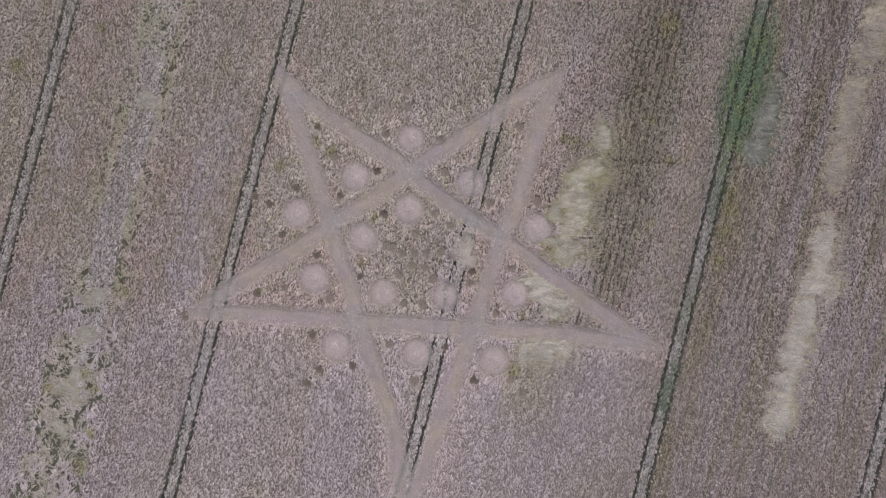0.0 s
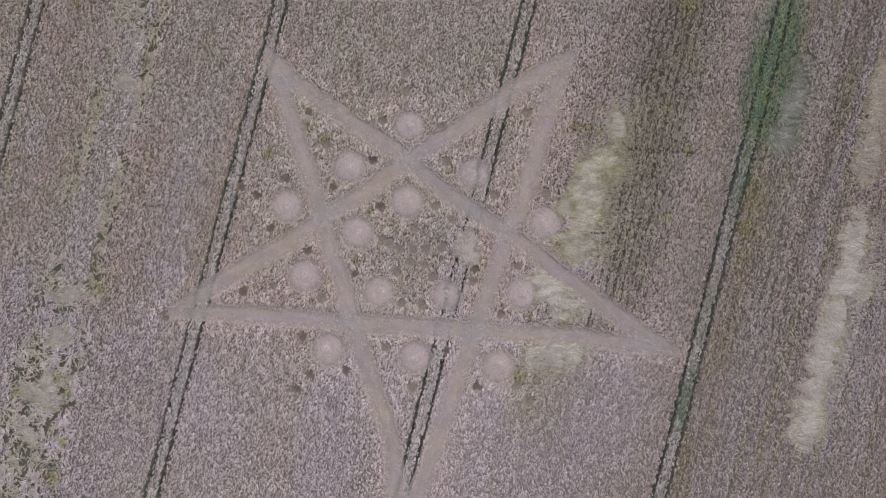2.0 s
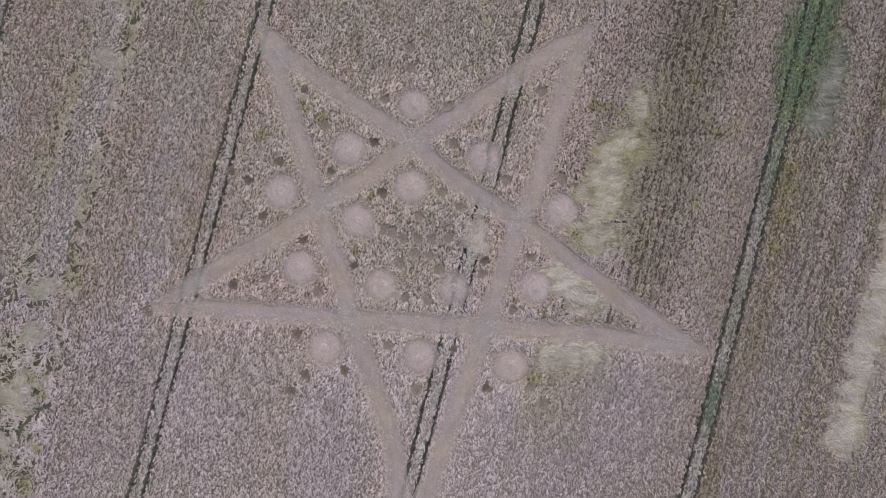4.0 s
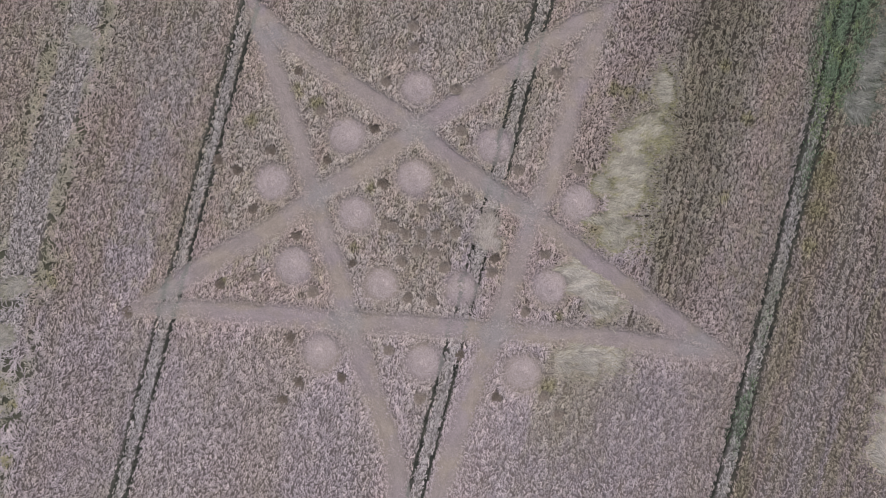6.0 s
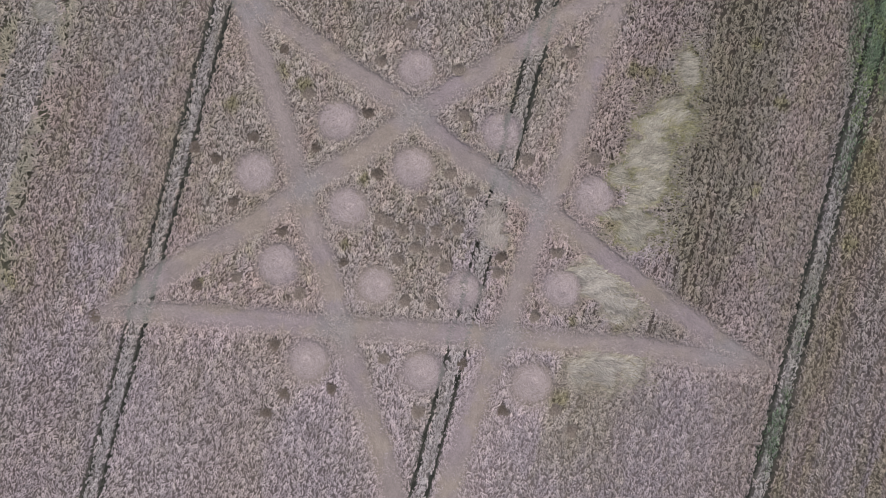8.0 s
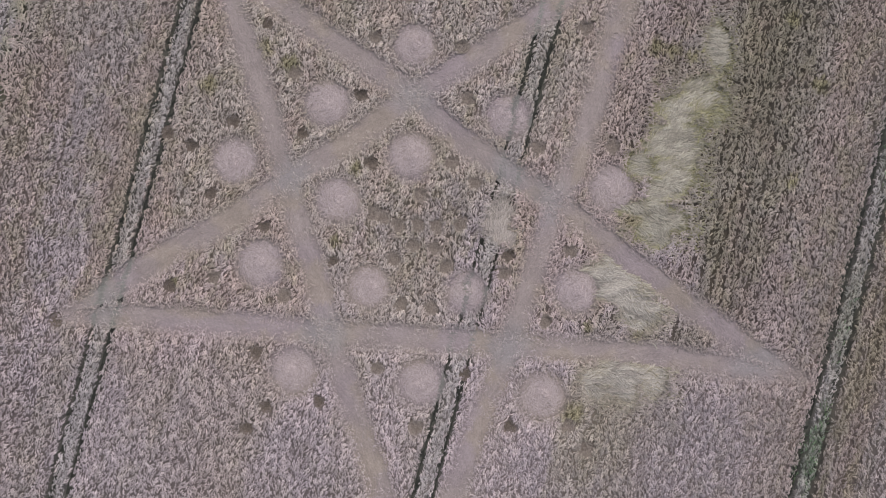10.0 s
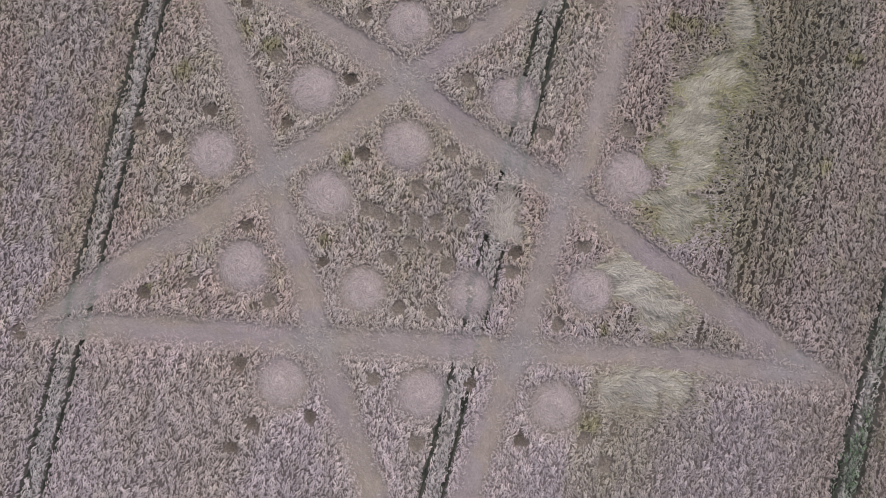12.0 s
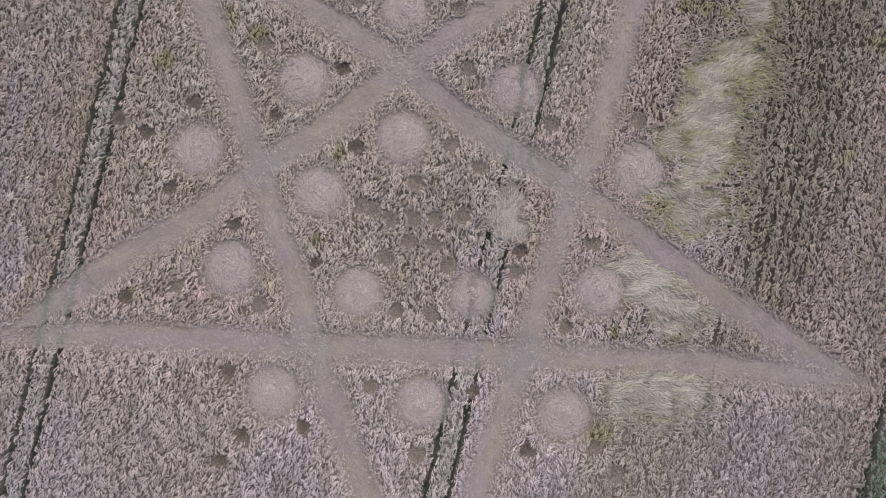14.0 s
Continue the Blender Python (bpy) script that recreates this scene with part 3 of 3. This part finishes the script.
    dip = RNG.uniform(-0.30, 0.0, n)
    for _ in range(2):
        tipx, tipy = x + 0.85 * reach * np.cos(lean), y + 0.85 * reach * np.sin(lean)
        over = (track_distance(tipx, tipy) < dip) | (opening(tipx, tipy, False) < -0.35) | (pit_distance(tipx, tipy) < 0.0)
        lean = np.where(over, lean + math.pi, lean)
    reach = np.where(over, 0.6 * reach, reach)
    near = (beside < 0.7) & (RNG.uniform(0, 1, n) < 0.45) & (track_distance(x, y) > 0.6)
    if near.any():
        e = 0.15
        gxn = opening(x[near] + e, y[near], False) - beside[near]
        gyn = opening(x[near], y[near] + e, False) - beside[near]
        lean[near] = np.arctan2(-gyn, -gxn) + RNG.normal(0, 1.1, near.sum())

    side = np.clip((beside + 0.3) / 1.3, 0, 1)
    foot = canopy_height(x, y, gap)[0] - 0.02
    top = np.maximum(foot + 0.03, 0.26 + 0.22 * side + (0.4 + 0.6 * side) * (0.16 * own + 0.10 * np.clip(1 - out, 0, 1) + RNG.uniform(0, 0.07, n)) + 0.10 * (fbm(x, y, 6.0, 43, 2) - 0.5))
    shade = RNG.uniform(0.95, 1.05, n) * (0.86 + 0.23 * own) * (0.84 + 0.32 * value_noise(u / 0.42 + 0.8 * value_noise(x / 1.4, y / 1.4, 66), v2 / 1.0, 68))
    tones = mix(crop_tone(x, y) * shade[:, None], laid_tone(x, y) * 1.06, 0.75 * (1 - side))
    tones = mix(tones, np.array([0.300, 0.282, 0.212]), 0.7 * wild * smooth(0.40, 0.6, fbm(x, y, 2.2, 60, 2)))
    tones = mix(tones, PALE * 0.80, 0.18 * wild * smooth(0.52, 0.62, fbm(x, y, 1.6, 64, 2)))
    tones = mix(tones, OLIVE_TONE, 0.75 * wild * olive_amount(x, y))
    tones = mix(tones, np.array([0.300, 0.278, 0.185]), 0.55 * np.clip(1.45 - lodged, 0, 1) * (x < 40))
    ears = ears_of_wheat(x, y, foot, lean, reach * np.where(near, 0.85, 1.0), RNG.uniform(0.075, 0.135, n) * np.where((np.abs(x) < 42) & (np.abs(y + 3) < 25), 1.0, 1.2) * (1 + 0.2 * wild),
                         top - foot, RNG.uniform(0.02, 0.12, n), 1.6 * (other - 0.5) + RNG.normal(0, 0.5, n), RNG.normal(0, 0.2, n), tones)
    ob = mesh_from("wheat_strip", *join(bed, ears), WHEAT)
    tagged(ob, label, "wheat crop", "wheat strips between tracks", "stuff")


for k, label in enumerate((
        "ripe standing wheat at the field's western side",
        "ripe pinkish wheat with a pale blown-down band along it",
        "ripe tan wheat holding half of the trampled star",
        "ripe wheat with laid patches and dark drilled rows",
        "ripe rosy wheat with olive streaks and a long laid patch",
        "ripe wheat beyond the easternmost tractor tracks")):
    crop_strip(k, label)


# ---------------------------------------------------------------- tractor tracks
def tramline(k):
    x0, slant = TRAMS[k]
    root = new(f"tractor_track_{k + 1}")
    root.location = (x0, 0, 0)
    tagged(root, "pair of dark bare wheel ruts through the wheat", "track", "tractor tracks", "structure")
    ys = np.arange(-60, 60.1, 0.5)
    for side in (-1, 1):
        prof = np.array([(-0.48, 0.08), (-0.25, 0.05), (-0.10, 0.012), (0.10, 0.012), (0.25, 0.05), (0.48, 0.08)])
        xs = slant * ys[:, None] + side * GAUGE * math.hypot(1, slant) + prof[None, :, 0]
        yy = np.repeat(ys[:, None], 6, axis=1)
        zz = prof[None, :, 1] + 0.03 * (fbm(xs + x0, yy, 0.7, 53, 2) - 0.5) + 0.012
        v, f = sheet(xs, yy, zz)
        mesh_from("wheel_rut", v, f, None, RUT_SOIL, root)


for k in range(len(TRAMS)):
    tramline(k)


# ---------------------------------------------------------------- the star of laid straw
def along_lane(lane, step):
    pts = np.array(lane)
    seg = np.hypot(*np.diff(pts, axis=0).T)
    at = np.concatenate(([0], np.cumsum(seg)))
    s = np.arange(0, at[-1], step)
    x, y = np.interp(s, at, pts[:, 0]), np.interp(s, at, pts[:, 1])
    k = 9
    for _ in range(2):
        x[k:-k] = np.convolve(x, np.ones(2 * k + 1) / (2 * k + 1), "valid")
        y[k:-k] = np.convolve(y, np.ones(2 * k + 1) / (2 * k + 1), "valid")
    return s, x, y, np.arctan2(np.gradient(y), np.gradient(x)), at[-1]


star = new("crop_star")
star.location = (-4, -3, 0)
tagged(star, "five-pointed star of trampled pale straw lanes in wheat", "crop circle")
for i, lane in enumerate(LANES):
    s, cx, cy, way, total = along_lane(lane, 0.3)
    q = np.linspace(-1.35, 1.35, 11)
    end = np.clip(np.minimum(s / TAPER.get(lane[0], 5.5), (total - s) / TAPER.get(lane[-1], 5.5)), 0.04, 1) ** 1.05
    off = q[None] * LANE_HALF * end[:, None]
    xs, ys = cx[:, None] - np.sin(way)[:, None] * off, cy[:, None] + np.cos(way)[:, None] * off
    zs = 0.25 + 0.004 * i + 0.08 * (fbm(xs, ys, 1.1, 57, 2) - 0.35) - 0.05 * np.abs(q[None] / 1.35) ** 6
    v, f = sheet(xs, ys, zs)
    bed = (v - np.array([-4, -3, 0]), f, laid_tone(v[:, 0], v[:, 1]) * 0.92)
    part = mesh_from("straw_lane", *bed, LAID_STRAW, star)
    n = int(total * 2.7 * 40)
    j = RNG.integers(3, len(s) - 4, n)
    o = np.clip(RNG.normal(0, 0.70, n), -1.25, 1.25) * LANE_HALF * end[j]
    x = cx[j] - np.sin(way[j]) * o + RNG.uniform(-0.15, 0.15, n)
    y = cy[j] + np.cos(way[j]) * o + RNG.uniform(-0.15, 0.15, n)
    heading = way[j] + RNG.normal(0, 0.40, n) + 1.6 * (fbm(x, y, 3.0, 59, 2) - 0.5)
    streak = 0.90 + 0.22 * value_noise(o / 0.22, (s[j] + 9 * i) / 1.6, 74)
    stalk = blades(x + 4, y + 3, 0.26 + 0.08 * (fbm(x, y, 1.1, 57, 2) - 0.35) + RNG.uniform(0, 0.02, n), heading, RNG.uniform(0.4, 1.0, n) * (0.4 + 0.6 * end[j]), RNG.uniform(0.05, 0.10, n),
                   RNG.uniform(0.0, 0.015, n), RNG.uniform(0.0, 0.02, n), RNG.normal(0, 0.10, n), laid_tone(x, y) * (streak * RNG.uniform(0.96, 1.05, n))[:, None], ridge=0.08)
    # tufts that have sprung up again, most of them along the edges
    n = int(total * 2.7 * 10)
    j = RNG.integers(3, len(s) - 4, n)
    o = np.sign(RNG.uniform(-1, 1, n)) * RNG.uniform(0, 1, n) ** 0.55 * 1.15 * LANE_HALF * end[j]
    x, y = cx[j] - np.sin(way[j]) * o, cy[j] + np.cos(way[j]) * o
    fresh = fbm(x, y, 1.8, 87, 2) > 0.62 - 0.22 * np.abs(o) / LANE_HALF
    x, y, n = x[fresh], y[fresh], int(fresh.sum())
    tone = mix(laid_tone(x, y), crop_tone(x, y), RNG.uniform(0.1, 0.6, n)) * RNG.uniform(0.95, 1.10, (n, 1))
    loose = ears_of_wheat(x + 4, y + 3, np.full(n, 0.28), 6.0 * fbm(x, y, 2.5, 89, 2) + RNG.normal(0, 0.8, n), RNG.uniform(0.3, 0.65, n), RNG.uniform(0.07, 0.13, n),
                          RNG.uniform(0.02, 0.08, n), RNG.uniform(0, 0.04, n), RNG.normal(0, 0.9, n), RNG.normal(0, 0.2, n), tone)
    tagged(mesh_from("straw_layer", *join(stalk, loose), LAID_STRAW, part), kind="stuff")


# ---------------------------------------------------------------- swirled circles
def polar(radius, rings, spokes, height):
    r, a = np.meshgrid(np.linspace(0, 1, rings) * radius, np.linspace(0, 2 * math.pi, spokes), indexing="ij")
    xs, ys = r * np.cos(a), r * np.sin(a)
    return (xs, ys) + sheet(xs, ys, height(xs, ys, r / radius))


def swirled_circle(cx, cy, r):
    root = new("swirled_circle")
    root.location = (cx, cy, 0)
    tagged(root, "round bed of wheat swirled flat with a pale middle", "crop circle", "swirled circles")
    r = r + 0.08
    turn = 1 if RNG.uniform() > 0.3 else -1
    ex, ey = RNG.uniform(-0.3, 0.3, 2)           # the swirl turns about a point off the middle
    xs, ys, v, f = polar(r * 1.15, 12, 49, lambda a, b, q: 0.24 + 0.12 * (1 - q ** 2) + 0.06 * (fbm(a + cx, b + cy, 0.7, 65, 2) - 0.5))
    q = np.hypot(v[:, 0], v[:, 1]) / r
    tone = mix(laid_tone(v[:, 0] + cx, v[:, 1] + cy), CIRCLE_TONE, 0.55 * (1 - smooth(0.3, 1.0, q))) * 0.92
    mesh_from("straw_bed", v, f, tone, LAID_STRAW, root)
    n = int(230 * r * r)
    rr, a = r * np.sqrt(RNG.uniform(0.0, 0.98, n)), RNG.uniform(0, 2 * math.pi, n)
    x, y = rr * np.cos(a), rr * np.sin(a)
    rad, ang = np.hypot(x - ex, y - ey), np.arctan2(y - ey, x - ex)
    length = RNG.uniform(0.3, 0.75, n) * (1 - 0.35 * smooth(0.7, 1.0, rr / r))
    ring = value_noise(rad / 0.20 + 1.2 * fbm(x + cx, y + cy, 1.2, 78, 2), ang * 1.1 + cx, 76)
    tone = mix(laid_tone(x + cx, y + cy), CIRCLE_TONE, (0.75 if r > 2.05 else 0.15) * (1 - smooth(0.55, 1.1, rr / r)) * smooth(-0.1, 0.5, track_distance(x + cx, y + cy))) * ((0.93 + 0.14 * ring) * (1 - 0.08 * smooth(0.80, 0.98, rr / r)) * RNG.uniform(0.94, 1.06, n))[:, None]
    stalk = blades(x, y, 0.27 + 0.12 * (1 - (rr / r) ** 2) + RNG.uniform(0, 0.05, n), ang + turn * (math.pi / 2 - 0.15) + RNG.normal(0, 0.55, n) + 1.8 * (fbm(x + cx, y + cy, 1.1, 77, 2) - 0.5),
                   length, RNG.uniform(0.06, 0.11, n), RNG.uniform(0.0, 0.04, n), RNG.uniform(0, 0.04, n), turn * np.clip(0.45 * length / np.maximum(rad, 0.4), 0.1, 0.5), tone, ridge=0.15)
    tagged(mesh_from("swirl", *stalk, LAID_STRAW, root), kind="stuff")
    n = 45
    a = RNG.uniform(0, 2 * math.pi, n)
    rr = RNG.uniform(0.02, 0.35, n)
    tone = np.repeat(CIRCLE_TONE[None] * 1.05, n, axis=0) * RNG.uniform(0.9, 1.1, (n, 1))
    whorl = blades(ex + rr * np.cos(a), ey + rr * np.sin(a), np.full(n, 0.38), a + turn * 0.9, RNG.uniform(0.3, 0.6, n), RNG.uniform(0.04, 0.08, n),
                   RNG.uniform(0.03, 0.12, n), RNG.uniform(0.05, 0.15, n), np.full(n, 0.3 * turn), tone)
    mesh_from("centre_whorl", *whorl, PALE_STRAW, root)


for c in CIRCLES:
    swirled_circle(*c)


# ---------------------------------------------------------------- small pits
def small_pit(cx, cy, dark):
    r = RNG.uniform(0.50, 0.60) if dark else RNG.uniform(0.58, 0.70)
    floor = 0.14 if dark else 0.26
    root = new("small_pit")
    root.location = (cx, cy, 0)
    tagged(root, "small dark round pit trodden into the wheat" if dark else "small greyish round dent trodden into the wheat", "crop circle", "small round pits")
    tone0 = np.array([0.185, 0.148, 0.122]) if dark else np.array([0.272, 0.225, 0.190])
    xs, ys, v, f = polar(r * 1.45, 8, 25, lambda a, b, q: floor + 0.16 * q ** 3 + 0.06 * (fbm(a + cx, b + cy, 0.4, 67, 2) - 0.5))
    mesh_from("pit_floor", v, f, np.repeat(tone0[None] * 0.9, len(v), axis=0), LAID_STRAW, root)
    n = 150
    rr, a = r * np.sqrt(RNG.uniform(0.0, 1.4, n)), RNG.uniform(0, 2 * math.pi, n)
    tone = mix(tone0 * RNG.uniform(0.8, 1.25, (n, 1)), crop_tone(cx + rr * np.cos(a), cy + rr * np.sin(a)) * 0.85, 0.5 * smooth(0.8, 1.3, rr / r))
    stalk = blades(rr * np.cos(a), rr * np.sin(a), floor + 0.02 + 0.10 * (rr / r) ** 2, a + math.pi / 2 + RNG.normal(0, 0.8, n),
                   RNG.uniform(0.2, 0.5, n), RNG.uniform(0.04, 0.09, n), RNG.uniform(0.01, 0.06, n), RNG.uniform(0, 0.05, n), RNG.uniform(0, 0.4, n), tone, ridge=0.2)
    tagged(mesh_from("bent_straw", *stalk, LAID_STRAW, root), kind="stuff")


for p in PITS_DARK:
    small_pit(*p, True)
for p in PITS_PALE:
    small_pit(*p, False)


# ---------------------------------------------------------------- wind-laid patches
def lodged_patch(cx, cy, a, b, lie, label, pale, fringe, wave=0.26, group="wind-laid patches"):
    root = new("lodged_patch")
    root.location = (cx, cy, 0)
    tagged(root, label, "laid wheat", group)
    c, s = math.cos(radians(lie)), math.sin(radians(lie))
    r, ang = np.meshgrid(np.linspace(0, 0.85, 10), np.linspace(0, 2 * math.pi, 33), indexing="ij")
    lu, lv = a * r * np.cos(ang), b * r * np.sin(ang)
    xs, ys = lu * c - lv * s, lu * s + lv * c
    v, f = sheet(xs, ys, 0.10 + 0.22 * (1 - np.clip(r, 0, 1) ** 2) + 0.10 * (fbm(xs + cx, ys + cy, 0.9, 69, 2) - 0.5))
    edge = smooth(0.45, 1.0, r.ravel() + 0.5 * (fbm(v[:, 0] + cx, v[:, 1] + cy, 1.2, 73, 2) - 0.5))
    # mound colour darkened to give the laid stalks shaded gaps
    mesh_from("straw_mound", v, f, mix(np.broadcast_to(pale * 0.78, (len(v), 3)), fringe * 0.75, 0.8 * edge), PALE_STRAW, root)
    n = int((a + 1.1) * (b + 1.1) * math.pi * 46)
    q, ang = np.sqrt(RNG.uniform(0, 1.0, n)), RNG.uniform(0, 2 * math.pi, n)
    lu, lv = (a + 1.1) * q * np.cos(ang), (b + 1.1) * q * np.sin(ang)
    x, y = lu * c - lv * s, lu * s + lv * c
    field = lodged_field(x + cx, y + cy) + RNG.normal(0, 0.12, n)
    keep = (field < 1.10) & (opening(x + cx, y + cy) > 0.02)
    x, y, lu, lv, field = x[keep], y[keep], lu[keep], lv[keep], field[keep]
    n = len(x)
    heading = radians(lie) + 0.45 * lv / b + RNG.normal(0, 0.22, n) + 2.3 * (fbm(x + cx, y + cy, 1.5, 75, 2) - 0.5)
    length = RNG.uniform(0.6, 1.3, n)
    wisp = value_noise((x + cx) / 1.1 + 2.0 * fbm(x + cx, y + cy, 2.5, 82, 2), (y + cy) / 0.34, 83)
    edge = smooth(0.40, 1.05, field + 0.9 * (fbm(x + cx, y + cy, 1.6, 73, 3) - 0.5))
    tone = mix(np.broadcast_to(pale, (n, 3)), fringe, 0.85 * edge) * (RNG.uniform(0.92, 1.06, n) * (1 - 0.54 * wave + wave * wisp))[:, None]
    stalk = blades(x - np.cos(heading) * length * 0.5, y - np.sin(heading) * length * 0.5,
                   0.26 + 0.14 * np.clip(1 - field, 0, 1) + 0.10 * wisp + RNG.uniform(0, 0.05, n),
                   heading, length, RNG.uniform(0.06, 0.13, n), RNG.uniform(0.03, 0.10, n), RNG.uniform(0.03, 0.12, n), RNG.normal(0, 0.22, n), tone, ridge=0.28)
    # ears that trail out over the standing wheat
    n = int(a * b * 18)
    lu, lv = a * RNG.uniform(0.60, 1.35, n), b * np.clip(RNG.normal(0, 0.55, n), -1, 1)
    x, y = lu * c - lv * s, lu * s + lv * c
    keep = (opening(x + cx, y + cy) > 0.1) & (track_distance(x + cx, y + cy) > 0.2)
    x, y = x[keep], y[keep]
    n = len(x)
    tone = mix(np.broadcast_to(fringe, (n, 3)), pale, RNG.uniform(0, 0.7, n)) * RNG.uniform(0.85, 1.12, (n, 1))
    loose = ears_of_wheat(x, y, np.full(n, 0.40) + RNG.uniform(0, 0.10, n), radians(lie) + RNG.normal(0, 0.45, n), RNG.uniform(0.5, 1.0, n), RNG.uniform(0.07, 0.13, n),
                          RNG.uniform(0.06, 0.16, n), RNG.uniform(0.05, 0.15, n), RNG.normal(0, 0.5, n), RNG.normal(0, 0.15, n), tone)
    tagged(mesh_from("combed_straw", *join(stalk, loose), PALE_STRAW, root), kind="stuff")


for p in LODGED_NEAR:
    lodged_patch(*p, "cream wheat blown flat beside the star, olive-edged", np.array([0.356, 0.326, 0.268]) if p[1] > -3 else np.array([0.412, 0.374, 0.328]), np.array([0.262, 0.244, 0.124]) if p[1] > -3 else np.array([0.345, 0.308, 0.228]), 0.50)
for p in LODGED_FAR:
    lodged_patch(*p, "long cream patch of wheat combed flat by wind", np.array([0.400, 0.362, 0.322]) * (0.97 if p[1] < 8 else np.array([0.80, 0.75, 0.72])), np.array([0.36, 0.315, 0.225]))
for p in LODGED_WEST:
    lodged_patch(*p, "ragged grey-cream clump of leaning blown-down wheat", np.array([0.345, 0.318, 0.278]), np.array([0.290, 0.272, 0.205]))


for p in TRODDEN:
    lodged_patch(*p, "straw trodden flat in and beside the wheel ruts", np.array([0.392, 0.345, 0.312]), np.array([0.318, 0.280, 0.246]), group="trodden straw in the tracks")
lodged_patch(*LODGED_GREEN, "grey-green flattened wheat beside the weedy wheel ruts", np.array([0.226, 0.222, 0.194]), np.array([0.150, 0.164, 0.122]), 0.6)


# ---------------------------------------------------------------- green growth in the tracks
def weed_strip(px, py, a, b, strength):
    n = int(a * b * 4 * 22)
    u, v = RNG.uniform(-1, 1, n) * b, RNG.uniform(-1, 1, n) * a
    x, y = px + u * ACROSS[0] + v * ALONG[0], py + u * ACROSS[1] + v * ALONG[1]
    keep = (green_amount(x, y) > RNG.uniform(0.2, 1.0, n)) & (opening(x, y) > 0)
    x, y = x[keep], y[keep]
    n = len(x)
    fresh = strength * smooth(0.42, 0.62, fbm(x, y / 2.5, 1.3, 92, 2)) * (1 - smooth(0.4, 1.6, track_distance(x, y)))
    tone = mix(np.broadcast_to(GREEN_TONE, (n, 3)), np.array([0.175, 0.212, 0.088]), 0.75 * fresh) * RNG.uniform(0.65, 1.3, (n, 1))
    z = np.where(track_distance(x, y) < 0.1, 0.12, 0.62) + RNG.uniform(0, 0.1, n)
    leaf = blades(x - px, y - py, z, RNG.normal(math.pi / 2 - HEADING, 0.6, n), RNG.uniform(0.3, 0.7, n), RNG.uniform(0.05, 0.12, n),
                  RNG.uniform(0.03, 0.15, n), RNG.uniform(0.05, 0.15, n), RNG.normal(0, 0.2, n), tone)
    ob = mesh_from("weed_strip", *leaf, LEAVES)
    ob.location = (px, py, 0)
    tagged(ob, "green grass weeds growing along the wheel ruts", "weeds", "green weeds in tracks", "stuff")


for g in GREEN:
    weed_strip(*g)
